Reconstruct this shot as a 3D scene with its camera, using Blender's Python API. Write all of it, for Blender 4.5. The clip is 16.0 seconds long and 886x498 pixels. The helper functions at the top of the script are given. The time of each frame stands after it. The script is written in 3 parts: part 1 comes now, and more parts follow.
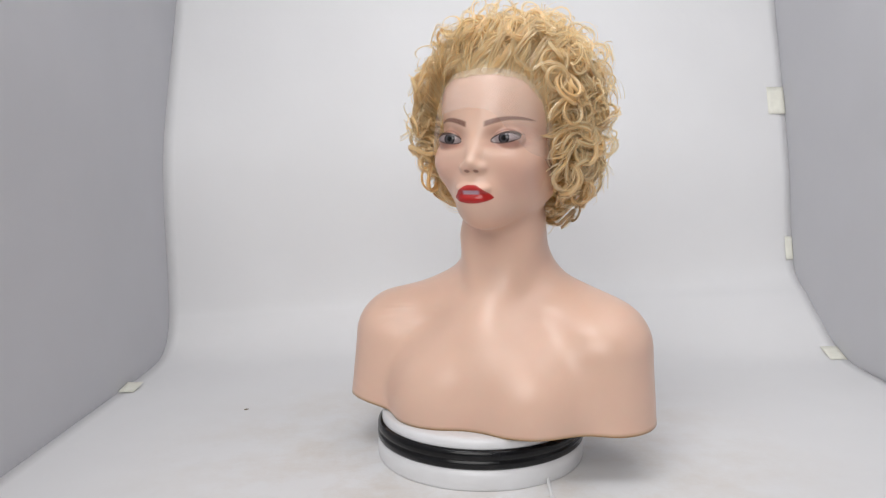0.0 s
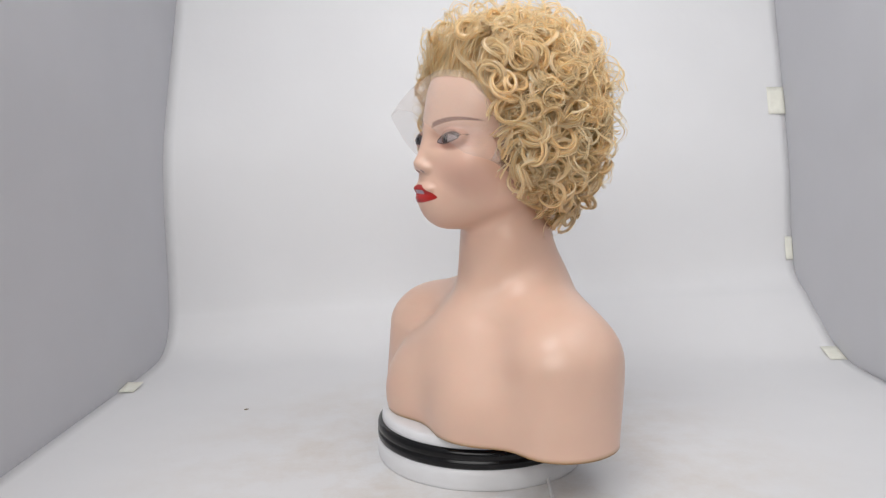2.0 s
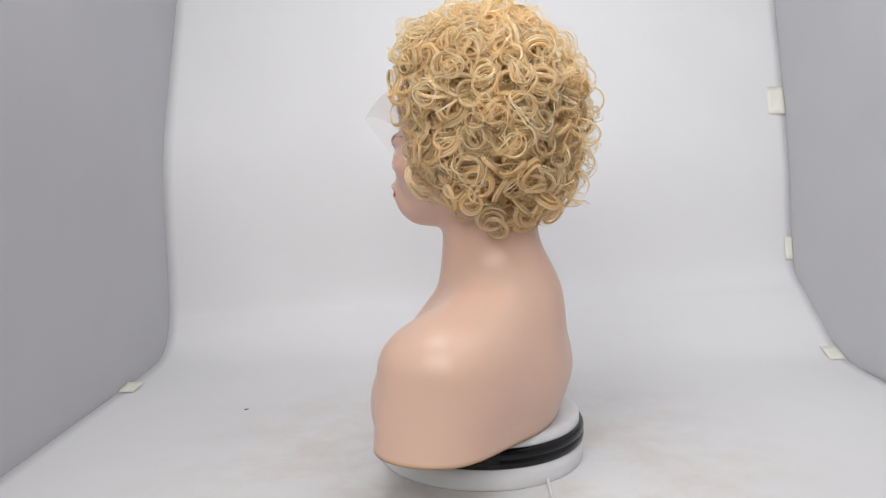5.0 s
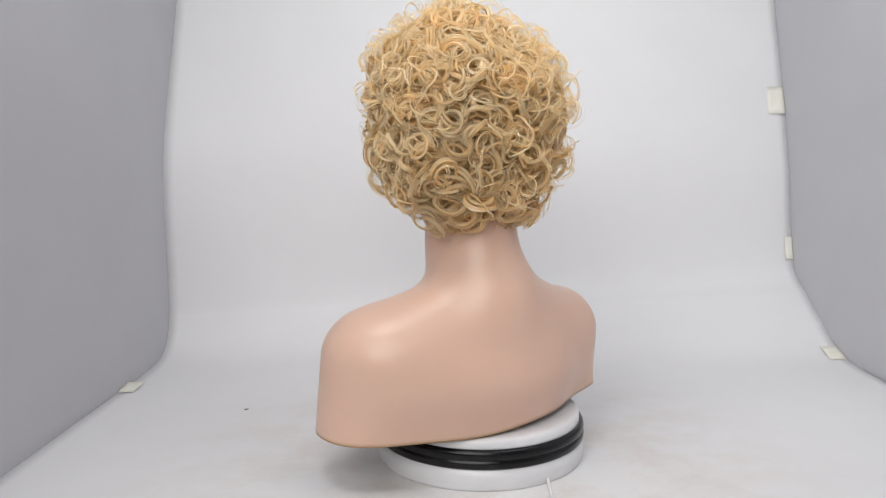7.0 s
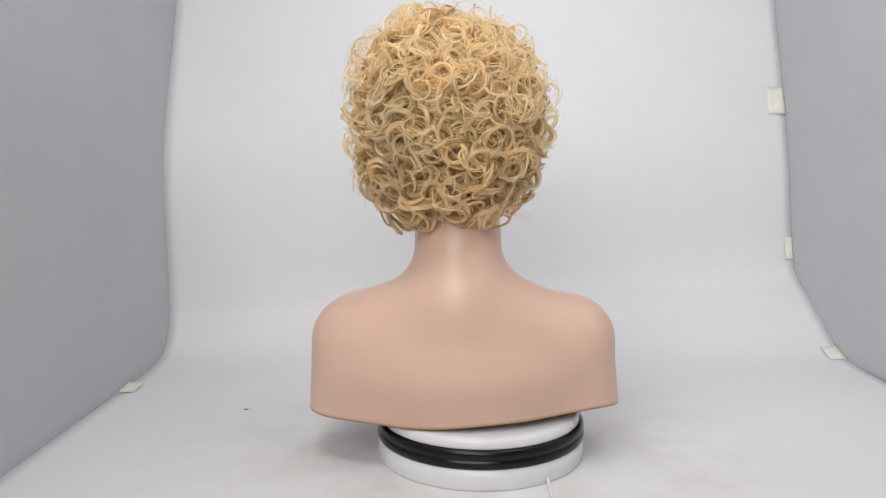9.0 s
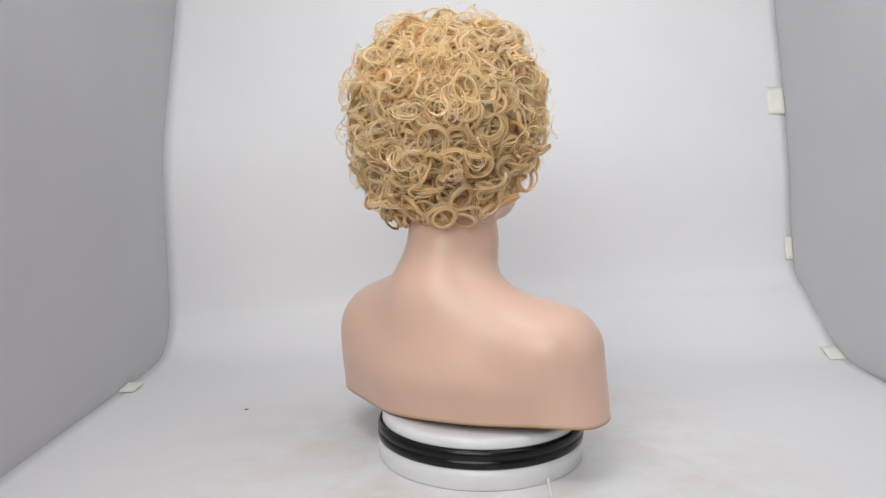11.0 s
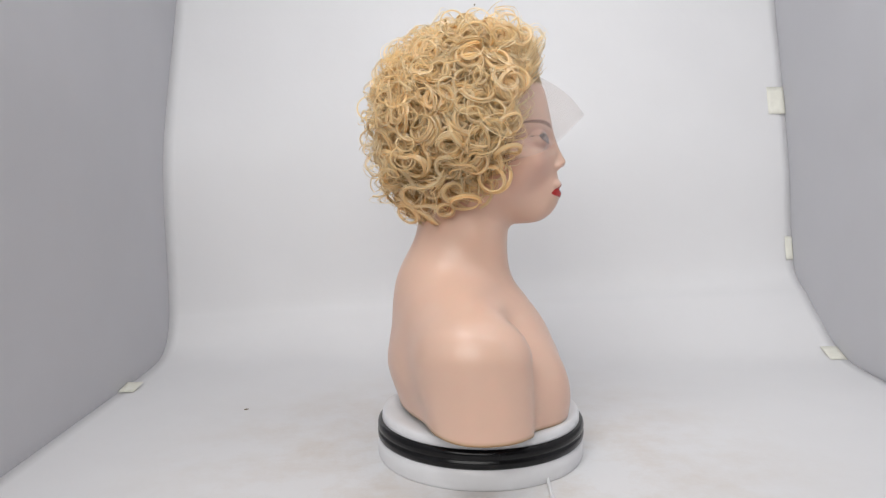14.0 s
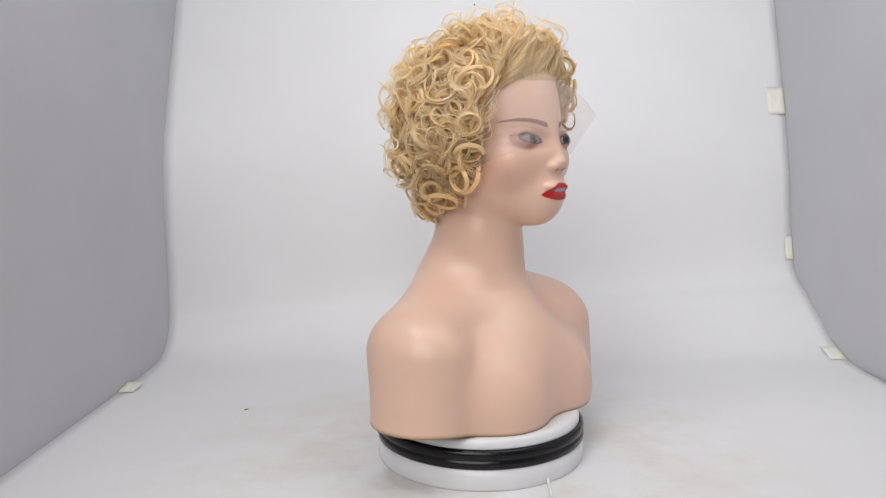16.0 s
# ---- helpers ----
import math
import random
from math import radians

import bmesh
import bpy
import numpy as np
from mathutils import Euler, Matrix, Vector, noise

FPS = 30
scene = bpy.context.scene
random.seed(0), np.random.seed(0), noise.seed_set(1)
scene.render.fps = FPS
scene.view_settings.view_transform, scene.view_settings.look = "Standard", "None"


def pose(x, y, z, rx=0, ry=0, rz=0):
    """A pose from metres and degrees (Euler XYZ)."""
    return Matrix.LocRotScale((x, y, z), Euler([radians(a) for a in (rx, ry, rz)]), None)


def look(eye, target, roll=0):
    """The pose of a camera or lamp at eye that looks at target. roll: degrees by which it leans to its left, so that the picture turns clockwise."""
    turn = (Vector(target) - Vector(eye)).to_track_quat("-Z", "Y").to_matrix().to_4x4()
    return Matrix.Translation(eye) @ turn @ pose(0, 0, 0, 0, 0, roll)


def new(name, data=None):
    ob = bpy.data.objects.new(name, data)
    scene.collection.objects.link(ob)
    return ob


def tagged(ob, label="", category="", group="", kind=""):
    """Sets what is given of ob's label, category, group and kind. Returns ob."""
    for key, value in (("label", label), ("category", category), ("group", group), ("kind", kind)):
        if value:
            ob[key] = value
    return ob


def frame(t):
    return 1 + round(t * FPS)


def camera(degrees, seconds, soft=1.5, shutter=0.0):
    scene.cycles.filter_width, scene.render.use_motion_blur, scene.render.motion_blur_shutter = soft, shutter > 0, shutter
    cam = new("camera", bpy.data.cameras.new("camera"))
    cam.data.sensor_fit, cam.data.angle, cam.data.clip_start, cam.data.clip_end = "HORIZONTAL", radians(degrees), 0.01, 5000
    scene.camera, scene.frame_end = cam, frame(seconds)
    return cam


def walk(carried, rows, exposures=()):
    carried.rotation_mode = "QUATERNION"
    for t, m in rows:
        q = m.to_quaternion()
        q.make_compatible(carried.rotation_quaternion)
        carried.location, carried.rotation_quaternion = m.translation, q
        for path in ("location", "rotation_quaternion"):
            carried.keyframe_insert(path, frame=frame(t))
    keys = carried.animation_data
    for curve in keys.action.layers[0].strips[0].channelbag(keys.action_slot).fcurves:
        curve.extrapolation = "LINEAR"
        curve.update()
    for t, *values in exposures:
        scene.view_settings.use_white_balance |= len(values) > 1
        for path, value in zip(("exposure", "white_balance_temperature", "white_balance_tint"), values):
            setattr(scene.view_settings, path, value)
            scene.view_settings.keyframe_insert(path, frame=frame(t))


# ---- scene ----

# ---------- camera ----------
cam = camera(60.14, 16.0, soft=1.25)
CAM = pose(0, -0.9107, 0.3540, 90 - 6.69, 0, 2.77) @ pose(0, 0, 0, 0, 0, -0.4536)
walk(cam, [(0.0, CAM), (16.0, CAM)])

START, SPEED = 18.0, 18.0          # degrees turned at the start, degrees a second (clockwise from above)
BOX = pose(0, -0.9107, 0, 0, 0, 2.77)   # the light box's own axes: x across, y away from the open side

# ---------- world and lights ----------
world = bpy.data.worlds.new("studio_world")
world.use_nodes = True
scene.world = world
world.node_tree.nodes["Background"].inputs[0].default_value = (0.75, 0.82, 1.0, 1)
world.node_tree.nodes["Background"].inputs[1].default_value = 0.07
scene.view_settings.exposure = -0.06


def lamp(name, eye, target, w, h, watts, colour):
    data = bpy.data.lights.new(name, "AREA")
    data.shape, data.size, data.size_y, data.energy, data.color = "RECTANGLE", w, h, watts, colour
    ob = new(name, data)
    ob.matrix_world = BOX @ look(eye, target)
    return ob


lamp("led_panel_top", (0.38, 0.90, 1.22), (0.42, 1.05, 0), 0.6, 0.8, 2.0, (0.96, 0.98, 1.0))
lamp("led_panel_left", (-0.22, 0.45, 1.20), (0.52, 1.15, 0.52), 0.5, 0.35, 5.0, (0.98, 0.985, 1.0))
lamp("led_panel_right", (0.50, 0.40, 1.18), (0.12, 1.15, 0.25), 0.5, 0.35, 1.6, (0.98, 0.985, 1.0))
# added unseen fill from behind the camera, softens and brightens the figure's front
lamp("front_fill_light", (-0.35, -0.85, 1.22), (0.20, 1.1, 0.35), 1.4, 1.1, 22.0, (1.0, 0.985, 0.97))


# ---------- materials ----------
def material(name):
    m = bpy.data.materials.new(name)
    m.use_nodes = True
    return m, m.node_tree.nodes, m.node_tree.links, m.node_tree.nodes["Principled BSDF"]


def plain(name, colour, rough=0.5, vary=0.08, scale=30.0, bump=0.0, bump_scale=200.0, metal=0.0, coat=0.0):
    m, n, l, b = material(name)
    co = n.new("ShaderNodeTexCoord")
    a = n.new("ShaderNodeTexNoise")
    a.inputs["Scale"].default_value, a.inputs["Detail"].default_value = scale, 6
    l.new(co.outputs["Object"], a.inputs["Vector"])
    r = n.new("ShaderNodeValToRGB")
    r.color_ramp.elements[0].position, r.color_ramp.elements[1].position = 0.3, 0.7
    r.color_ramp.elements[0].color = (*[c * (1 - vary) for c in colour], 1)
    r.color_ramp.elements[1].color = (*[min(1, c * (1 + vary)) for c in colour], 1)
    l.new(a.outputs["Fac"], r.inputs["Fac"])
    l.new(r.outputs["Color"], b.inputs["Base Color"])
    b.inputs["Roughness"].default_value, b.inputs["Metallic"].default_value = rough, metal
    b.inputs["Coat Weight"].default_value = coat
    if bump:
        f = n.new("ShaderNodeTexNoise")
        f.inputs["Scale"].default_value, f.inputs["Detail"].default_value = bump_scale, 3
        l.new(co.outputs["Object"], f.inputs["Vector"])
        u = n.new("ShaderNodeBump")
        u.inputs["Strength"].default_value, u.inputs["Distance"].default_value = bump, 0.001
        l.new(f.outputs["Fac"], u.inputs["Height"])
        l.new(u.outputs["Normal"], b.inputs["Normal"])
    return m


def paper_material():
    m, n, l, b = material("white_paper")
    co = n.new("ShaderNodeTexCoord")
    big = n.new("ShaderNodeTexNoise")
    big.inputs["Scale"].default_value, big.inputs["Detail"].default_value = 2.2, 4
    fine = n.new("ShaderNodeTexNoise")
    fine.inputs["Scale"].default_value, fine.inputs["Detail"].default_value = 14, 8
    stain = n.new("ShaderNodeTexNoise")
    stain.inputs["Scale"].default_value, stain.inputs["Detail"].default_value, stain.inputs["Roughness"].default_value = 9, 8, 0.7
    for k in (big, fine, stain):
        l.new(co.outputs["Object"], k.inputs["Vector"])
    base = n.new("ShaderNodeValToRGB")
    base.color_ramp.elements[0].position, base.color_ramp.elements[1].position = 0.3, 0.7
    base.color_ramp.elements[0].color, base.color_ramp.elements[1].color = (0.71, 0.706, 0.712, 1), (0.77, 0.766, 0.772, 1)
    l.new(big.outputs["Fac"], base.inputs["Fac"])
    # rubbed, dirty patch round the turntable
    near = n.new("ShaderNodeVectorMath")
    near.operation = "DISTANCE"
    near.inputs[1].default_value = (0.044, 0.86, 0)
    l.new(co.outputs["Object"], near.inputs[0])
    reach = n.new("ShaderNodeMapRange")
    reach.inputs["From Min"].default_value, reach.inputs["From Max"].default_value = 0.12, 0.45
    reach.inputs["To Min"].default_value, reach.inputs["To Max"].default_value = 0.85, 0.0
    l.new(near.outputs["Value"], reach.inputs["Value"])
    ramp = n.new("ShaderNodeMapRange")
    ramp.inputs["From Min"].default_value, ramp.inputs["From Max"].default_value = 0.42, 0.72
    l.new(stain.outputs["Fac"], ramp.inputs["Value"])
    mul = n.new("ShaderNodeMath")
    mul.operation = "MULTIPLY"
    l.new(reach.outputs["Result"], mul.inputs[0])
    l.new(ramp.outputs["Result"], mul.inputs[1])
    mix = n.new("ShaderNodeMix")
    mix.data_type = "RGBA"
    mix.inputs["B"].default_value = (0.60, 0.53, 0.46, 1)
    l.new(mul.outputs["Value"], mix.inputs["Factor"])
    l.new(base.outputs["Color"], mix.inputs["A"])
    l.new(mix.outputs["Result"], b.inputs["Base Color"])
    b.inputs["Roughness"].default_value = 0.6
    bump = n.new("ShaderNodeBump")
    bump.inputs["Strength"].default_value, bump.inputs["Distance"].default_value = 0.25, 0.004
    l.new(fine.outputs["Fac"], bump.inputs["Height"])
    l.new(bump.outputs["Normal"], b.inputs["Normal"])
    return m


def skin_material():
    m, n, l, b = material("painted_vinyl")
    at = n.new("ShaderNodeAttribute")
    at.attribute_name = "paint"
    co = n.new("ShaderNodeTexCoord")
    nz = n.new("ShaderNodeTexNoise")
    nz.inputs["Scale"].default_value, nz.inputs["Detail"].default_value = 18, 5
    l.new(co.outputs["Object"], nz.inputs["Vector"])
    r = n.new("ShaderNodeMapRange")
    r.inputs["To Min"].default_value, r.inputs["To Max"].default_value = 0.94, 1.05
    l.new(nz.outputs["Fac"], r.inputs["Value"])
    v = n.new("ShaderNodeVectorMath")
    v.operation = "SCALE"
    l.new(at.outputs["Color"], v.inputs[0])
    l.new(r.outputs["Result"], v.inputs["Scale"])
    l.new(v.outputs["Vector"], b.inputs["Base Color"])
    gl = n.new("ShaderNodeMapRange")
    gl.inputs["To Min"].default_value, gl.inputs["To Max"].default_value = 0.33, 0.14
    l.new(at.outputs["Alpha"], gl.inputs["Value"])
    l.new(gl.outputs["Result"], b.inputs["Roughness"])
    b.inputs["Subsurface Weight"].default_value = 0.12
    b.inputs["Subsurface Radius"].default_value = (0.006, 0.003, 0.002)
    b.inputs["Subsurface Scale"].default_value = 1.0
    f = n.new("ShaderNodeTexNoise")
    f.inputs["Scale"].default_value = 500
    l.new(co.outputs["Object"], f.inputs["Vector"])
    u = n.new("ShaderNodeBump")
    u.inputs["Strength"].default_value, u.inputs["Distance"].default_value = 0.05, 0.0005
    l.new(f.outputs["Fac"], u.inputs["Height"])
    l.new(u.outputs["Normal"], b.inputs["Normal"])
    return m


def hair_material(name, dark, light, rough=0.24):
    m, n, l, b = material(name)
    tone = n.new("ShaderNodeAttribute")
    tone.attribute_name = "strand"
    ramp = n.new("ShaderNodeValToRGB")
    ramp.color_ramp.elements[0].color, ramp.color_ramp.elements[1].color = (*dark, 1), (*light, 1)
    l.new(tone.outputs["Fac"], ramp.inputs["Fac"])
    info = n.new("ShaderNodeObjectInfo")
    r = n.new("ShaderNodeMapRange")
    r.inputs["To Min"].default_value, r.inputs["To Max"].default_value = 0.88, 1.05
    l.new(info.outputs["Random"], r.inputs["Value"])
    v = n.new("ShaderNodeVectorMath")
    v.operation = "SCALE"
    l.new(ramp.outputs["Color"], v.inputs[0])
    l.new(r.outputs["Result"], v.inputs["Scale"])
    l.new(v.outputs["Vector"], b.inputs["Base Color"])
    b.inputs["Roughness"].default_value = rough
    b.inputs["Specular IOR Level"].default_value = 1.0
    b.inputs["Coat Weight"].default_value, b.inputs["Coat Roughness"].default_value, b.inputs["Coat IOR"].default_value = 0.8, 0.16, 1.6
    t = n.new("ShaderNodeBsdfTranslucent")
    l.new(v.outputs["Vector"], t.inputs["Color"])
    mix = n.new("ShaderNodeMixShader")
    mix.inputs[0].default_value = 0.60
    l.new(b.outputs[0], mix.inputs[1])
    l.new(t.outputs[0], mix.inputs[2])
    l.new(mix.outputs[0], n["Material Output"].inputs["Surface"])
    return m


def lace_material():
    m, n, l, b = material("swiss_lace")
    co = n.new("ShaderNodeTexCoord")
    vo = n.new("ShaderNodeTexVoronoi")
    vo.feature = "DISTANCE_TO_EDGE"
    vo.inputs["Scale"].default_value = 900
    l.new(co.outputs["Object"], vo.inputs["Vector"])
    r = n.new("ShaderNodeMapRange")
    r.inputs["From Min"].default_value, r.inputs["From Max"].default_value = 0.05, 0.35
    r.inputs["To Min"].default_value, r.inputs["To Max"].default_value = 0.22, 0.07
    l.new(vo.outputs["Distance"], r.inputs["Value"])
    b.inputs["Base Color"].default_value = (0.66, 0.57, 0.53, 1)
    b.inputs["Roughness"].default_value = 0.7
    tr = n.new("ShaderNodeBsdfTransparent")
    mix = n.new("ShaderNodeMixShader")
    l.new(r.outputs["Result"], mix.inputs[0])
    l.new(tr.outputs[0], mix.inputs[1])
    l.new(b.outputs[0], mix.inputs[2])
    l.new(mix.outputs[0], n["Material Output"].inputs["Surface"])
    return m


PAPER = paper_material()
WALL = plain("grey_wall_paint", (0.54, 0.54, 0.565), 0.8, 0.03, 4, 0.15, 600)
STUDIO = plain("studio_paint", (0.5, 0.5, 0.5), 0.8, 0.05, 2)
WHITE = plain("white_plastic", (0.72, 0.72, 0.735), 0.35, 0.03, 40)
RUBBER = plain("black_rubber", (0.006, 0.006, 0.007), 0.22, 0.4, 60, 0.08, 300)
TAPE = plain("masking_tape", (0.80, 0.79, 0.70), 0.6, 0.05, 60, 0.2, 300)
CABLE = plain("white_cable", (0.75, 0.75, 0.75), 0.45, 0.03)
RUBBER.node_tree.nodes["Principled BSDF"].inputs["Specular IOR Level"].default_value = 0.3
CRUMB = plain("brown_crumb", (0.20, 0.15, 0.09), 0.7, 0.2)
SKIN = skin_material()
HAIR = hair_material("blond_hair", (1.0, 0.77, 0.43), (1.0, 0.92, 0.69))
CAP = plain("blond_undercoat", (0.95, 0.72, 0.38), 0.6, 0.15, 220, 0.6, 600)
LACE = lace_material()


# ---------- mesh helpers ----------
def mesh_of(name, verts, faces, mat, smooth=True):
    me = bpy.data.meshes.new(name)
    me.from_pydata([tuple(map(float, v)) for v in verts], [], faces)
    me.materials.append(mat)
    me.polygons.foreach_set("use_smooth", [smooth] * len(me.polygons))
    me.update()
    return me


def part(name, me, parent=None, label="", m=None):
    ob = new(name, me)
    if parent:
        ob.parent = parent
    if m is not None:
        ob.matrix_local = m
    return tagged(ob, label)


def grid_faces(rows, cols, closed=False):
    out = []
    for i in range(rows - 1):
        for j in range(cols if closed else cols - 1):
            k = (j + 1) % cols
            out.append((i * cols + j, i * cols + k, (i + 1) * cols + k, (i + 1) * cols + j))
    return out


def lathe(name, profile, mat, n=96):
    verts = [(r * math.cos(2 * math.pi * j / n), r * math.sin(2 * math.pi * j / n), z) for r, z in profile for j in range(n)]
    faces = grid_faces(len(profile), n, True)
    faces.append(tuple(reversed(range(n))))
    faces.append(tuple(range((len(profile) - 1) * n, len(profile) * n)))
    return mesh_of(name, verts, faces, mat)


def slab(name, grid, thick, axis, mat):
    """A sheet of a grid of points [rows][cols], given thickness along axis."""
    rows, cols = len(grid), len(grid[0])
    top = [p for row in grid for p in row]
    n = rows * cols
    bottom = [tuple(a + thick * b for a, b in zip(p, axis)) for p in top]
    f = grid_faces(rows, cols)
    faces = f + [tuple(n + k for k in reversed(q)) for q in f]
    rim = [j for j in range(cols)] + [i * cols + cols - 1 for i in range(1, rows)] + [(rows - 1) * cols + j for j in range(cols - 2, -1, -1)] + [i * cols for i in range(rows - 2, 0, -1)]
    for a, b in zip(rim, rim[1:] + rim[:1]):
        faces.append((b, a, n + a, n + b))
    return mesh_of(name, top + bottom, faces, mat)


def box_mesh(name, x0, x1, y0, y1, z0, z1, mat, bevel=0.0):
    bm = bmesh.new()
    bmesh.ops.create_cube(bm, size=1, matrix=Matrix.LocRotScale(((x0 + x1) / 2, (y0 + y1) / 2, (z0 + z1) / 2), None, (x1 - x0, y1 - y0, z1 - z0)))
    if bevel:
        bmesh.ops.bevel(bm, geom=bm.edges[:], offset=bevel, segments=2, affect="EDGES")
    me = bpy.data.meshes.new(name)
    bm.to_mesh(me)
    bm.free()
    me.materials.append(mat)
    return me


def strands(name, lines, norms, radius, mat, rooted=False):
    """Many fine flat hairs in one mesh; each line is an array of points, each of norms the way its flat side faces. rooted: all grow from one point."""
    rnd = np.random.RandomState(len(lines))
    verts, faces, tris, tone, base = [], [], [], [], 0
    if rooted:
        verts.append(np.mean([l[0] for l in lines], axis=0)[None, :])
        tone.append([0.5])
        base = 1
    for line, n in zip(lines, norms):
        p = np.asarray(line, float)
        t = np.gradient(p, axis=0)
        a = np.cross(t, n)
        a /= np.linalg.norm(a, axis=1)[:, None] + 1e-12
        k = len(p)
        rad = radius * (1 - 0.75 * np.linspace(0, 1, k) ** 4)
        ring = np.stack([p - rad[:, None] * a, p + rad[:, None] * a], 1)
        verts.append(ring.reshape(-1, 3))
        tone.append(np.full(k * 2, rnd.rand()))
        i = np.arange(k - 1) * 2
        faces.append(np.stack([i, i + 1, i + 3, i + 2], -1) + base)
        if rooted:
            tris += [(0, base, base + 1)]
        base += k * 2
    v, f = np.concatenate(verts).astype(np.float32), np.concatenate(faces).astype(np.int32)
    loops = np.concatenate([f.ravel(), np.array(tris, dtype=np.int32).ravel()])
    starts = np.concatenate([np.arange(len(f)) * 4, f.size + np.arange(len(tris)) * 3]).astype(np.int32)
    me = bpy.data.meshes.new(name)
    me.vertices.add(len(v))
    me.vertices.foreach_set("co", v.ravel())
    me.loops.add(len(loops))
    me.loops.foreach_set("vertex_index", loops.astype(np.int32))
    me.polygons.add(len(starts))
    me.polygons.foreach_set("loop_start", starts)
    me.materials.append(mat)
    me.attributes.new("strand", "FLOAT", "POINT").data.foreach_set("value", np.concatenate(tone).astype(np.float32))
    me.update()
    me.validate()
    me.polygons.foreach_set("use_smooth", [True] * len(me.polygons))
    return me


def smooth(x, a, b):
    s = np.clip((x - a) / (b - a), 0, 1)
    return s * s * (3 - 2 * s)


# ---------- the light box and its paper ----------
def studio():
    ground = part("ground", mesh_of("ground", [(-6, -6, 0), (6, -6, 0), (6, 6, 0), (-6, 6, 0)], [(0, 1, 2, 3)], STUDIO))
    ground.matrix_world = pose(0, 0, -0.76)
    tagged(ground, "plain grey studio floor", "floor", kind="structure")
    stand = part("floor_platform", box_mesh("floor_platform", -0.49, 0.67, 0.25, 1.26, -0.758, -0.0035, STUDIO))
    stand.matrix_world = BOX
    tagged(stand, "plain platform carrying the white paper", "platform", kind="structure")
    for name, b in (("wall_left", (-0.54, -0.5053, 0.30, 1.95, -0.76, 1.45)), ("wall_right", (0.7023, 0.745, 0.30, 1.95, -0.76, 1.45)), ("wall_back", (-0.5053, 0.7023, 1.90, 1.95, -0.76, 1.45))):
        w = part(name, box_mesh(name, *b, WALL))
        w.matrix_world = BOX
        tagged(w, "matt grey painted wall beside the paper sweep", "wall", kind="structure")
    c = part("ceiling", box_mesh("ceiling", -0.54, 0.745, 0.30, 1.95, 1.452, 1.48, WALL))
    c.matrix_world = BOX
    tagged(c, "grey cover over the photo corner", "ceiling", kind="structure")
    for name, b in (("wall_studio_north", (-3, 3, 3.0, 3.1, -0.76, 2.6)), ("wall_studio_south", (-3, 3, -2.6, -2.5, -0.76, 2.6)), ("wall_studio_west", (-3.1, -3, -2.5, 3.0, -0.76, 2.6)), ("wall_studio_east", (3, 3.1, -2.5, 3.0, -0.76, 2.6)), ("ceiling_studio", (-3.1, 3.1, -2.6, 3.1, 2.61, 2.7))):
        w = part(name, box_mesh(name, *b, STUDIO))
        tagged(w, "plain grey painted studio surface", "ceiling" if "ceiling" in name else "wall", kind="structure")


def backdrop():
    # curves of the paper from the floor up the back, at its two edges: way back, height
    left = [(0.30, 0), (0.7, 0), (1.10, 0), (1.20, 0), (1.27, 0.001), (1.325, 0.006), (1.36, 0.025), (1.38, 0.062), (1.386, 0.12), (1.39, 0.337), (1.43, 0.47), (1.507, 0.657), (1.62, 0.95)]
    right = [(0.30, 0), (0.7, 0), (1.10, 0), (1.22, 0), (1.30, 0.004), (1.35, 0.022), (1.41, 0.060), (1.455, 0.09), (1.52, 0.146), (1.555, 0.337), (1.595, 0.47), (1.662, 0.688), (1.76, 1.0)]
    cols, rows = 60, 96

    def curve(pts, n):
        p = np.array(pts)
        s = np.linspace(0, len(p) - 1, n)
        out = np.empty((n, 2))
        for k in range(2):
            m = np.gradient(p[:, k])
            i = np.minimum(s.astype(int), len(p) - 2)
            u = s - i
            out[:, k] = (2 * u ** 3 - 3 * u ** 2 + 1) * p[i, k] + (u ** 3 - 2 * u ** 2 + u) * m[i] + (3 * u ** 2 - 2 * u ** 3) * p[i + 1, k] + (u ** 3 - u ** 2) * m[i + 1]
        return out

    a, b = curve(left, rows), curve(right, rows)
    grid = []
    for i in range(rows):
        row = []
        for j in range(cols):
            u = j / (cols - 1)
            d, z = a[i] * (1 - u) + b[i] * u
            x0, x1 = -0.5065, 0.6975 + 0.0065 * smooth(d, 1.1, 1.35)
            edge = 0.0022 * noise.noise((i * 0.45, 3.1, 0)) + 0.0022 * noise.noise((i * 0.16, 8.4, 0))
            x = x0 + (x1 - x0) * u + (edge if j == cols - 1 else 0)
            w = smooth(d, 1.15, 1.4)
            z += 0.0005
            d += w * (0.006 * noise.noise((x * 2.5, z * 2.5, 0.4)) + 0.0016 * noise.noise((x * 9, z * 6, 2.1)))
            row.append((x, d, max(z, 0.0005)))
        grid.append(row)
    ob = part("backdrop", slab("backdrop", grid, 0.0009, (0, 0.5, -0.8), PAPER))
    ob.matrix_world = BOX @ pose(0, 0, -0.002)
    tagged(ob, "white seamless paper sweep, scuffed round the turntable", "backdrop", kind="structure")


def tape_piece(points, label):
    ob = part("tape", slab("tape", points, 0.0003, (0, -0.7, 0.7), TAPE))
    ob.matrix_world = BOX @ pose(0, 0, -0.002)
    return tagged(ob, label, "tape", "tape holding the paper")


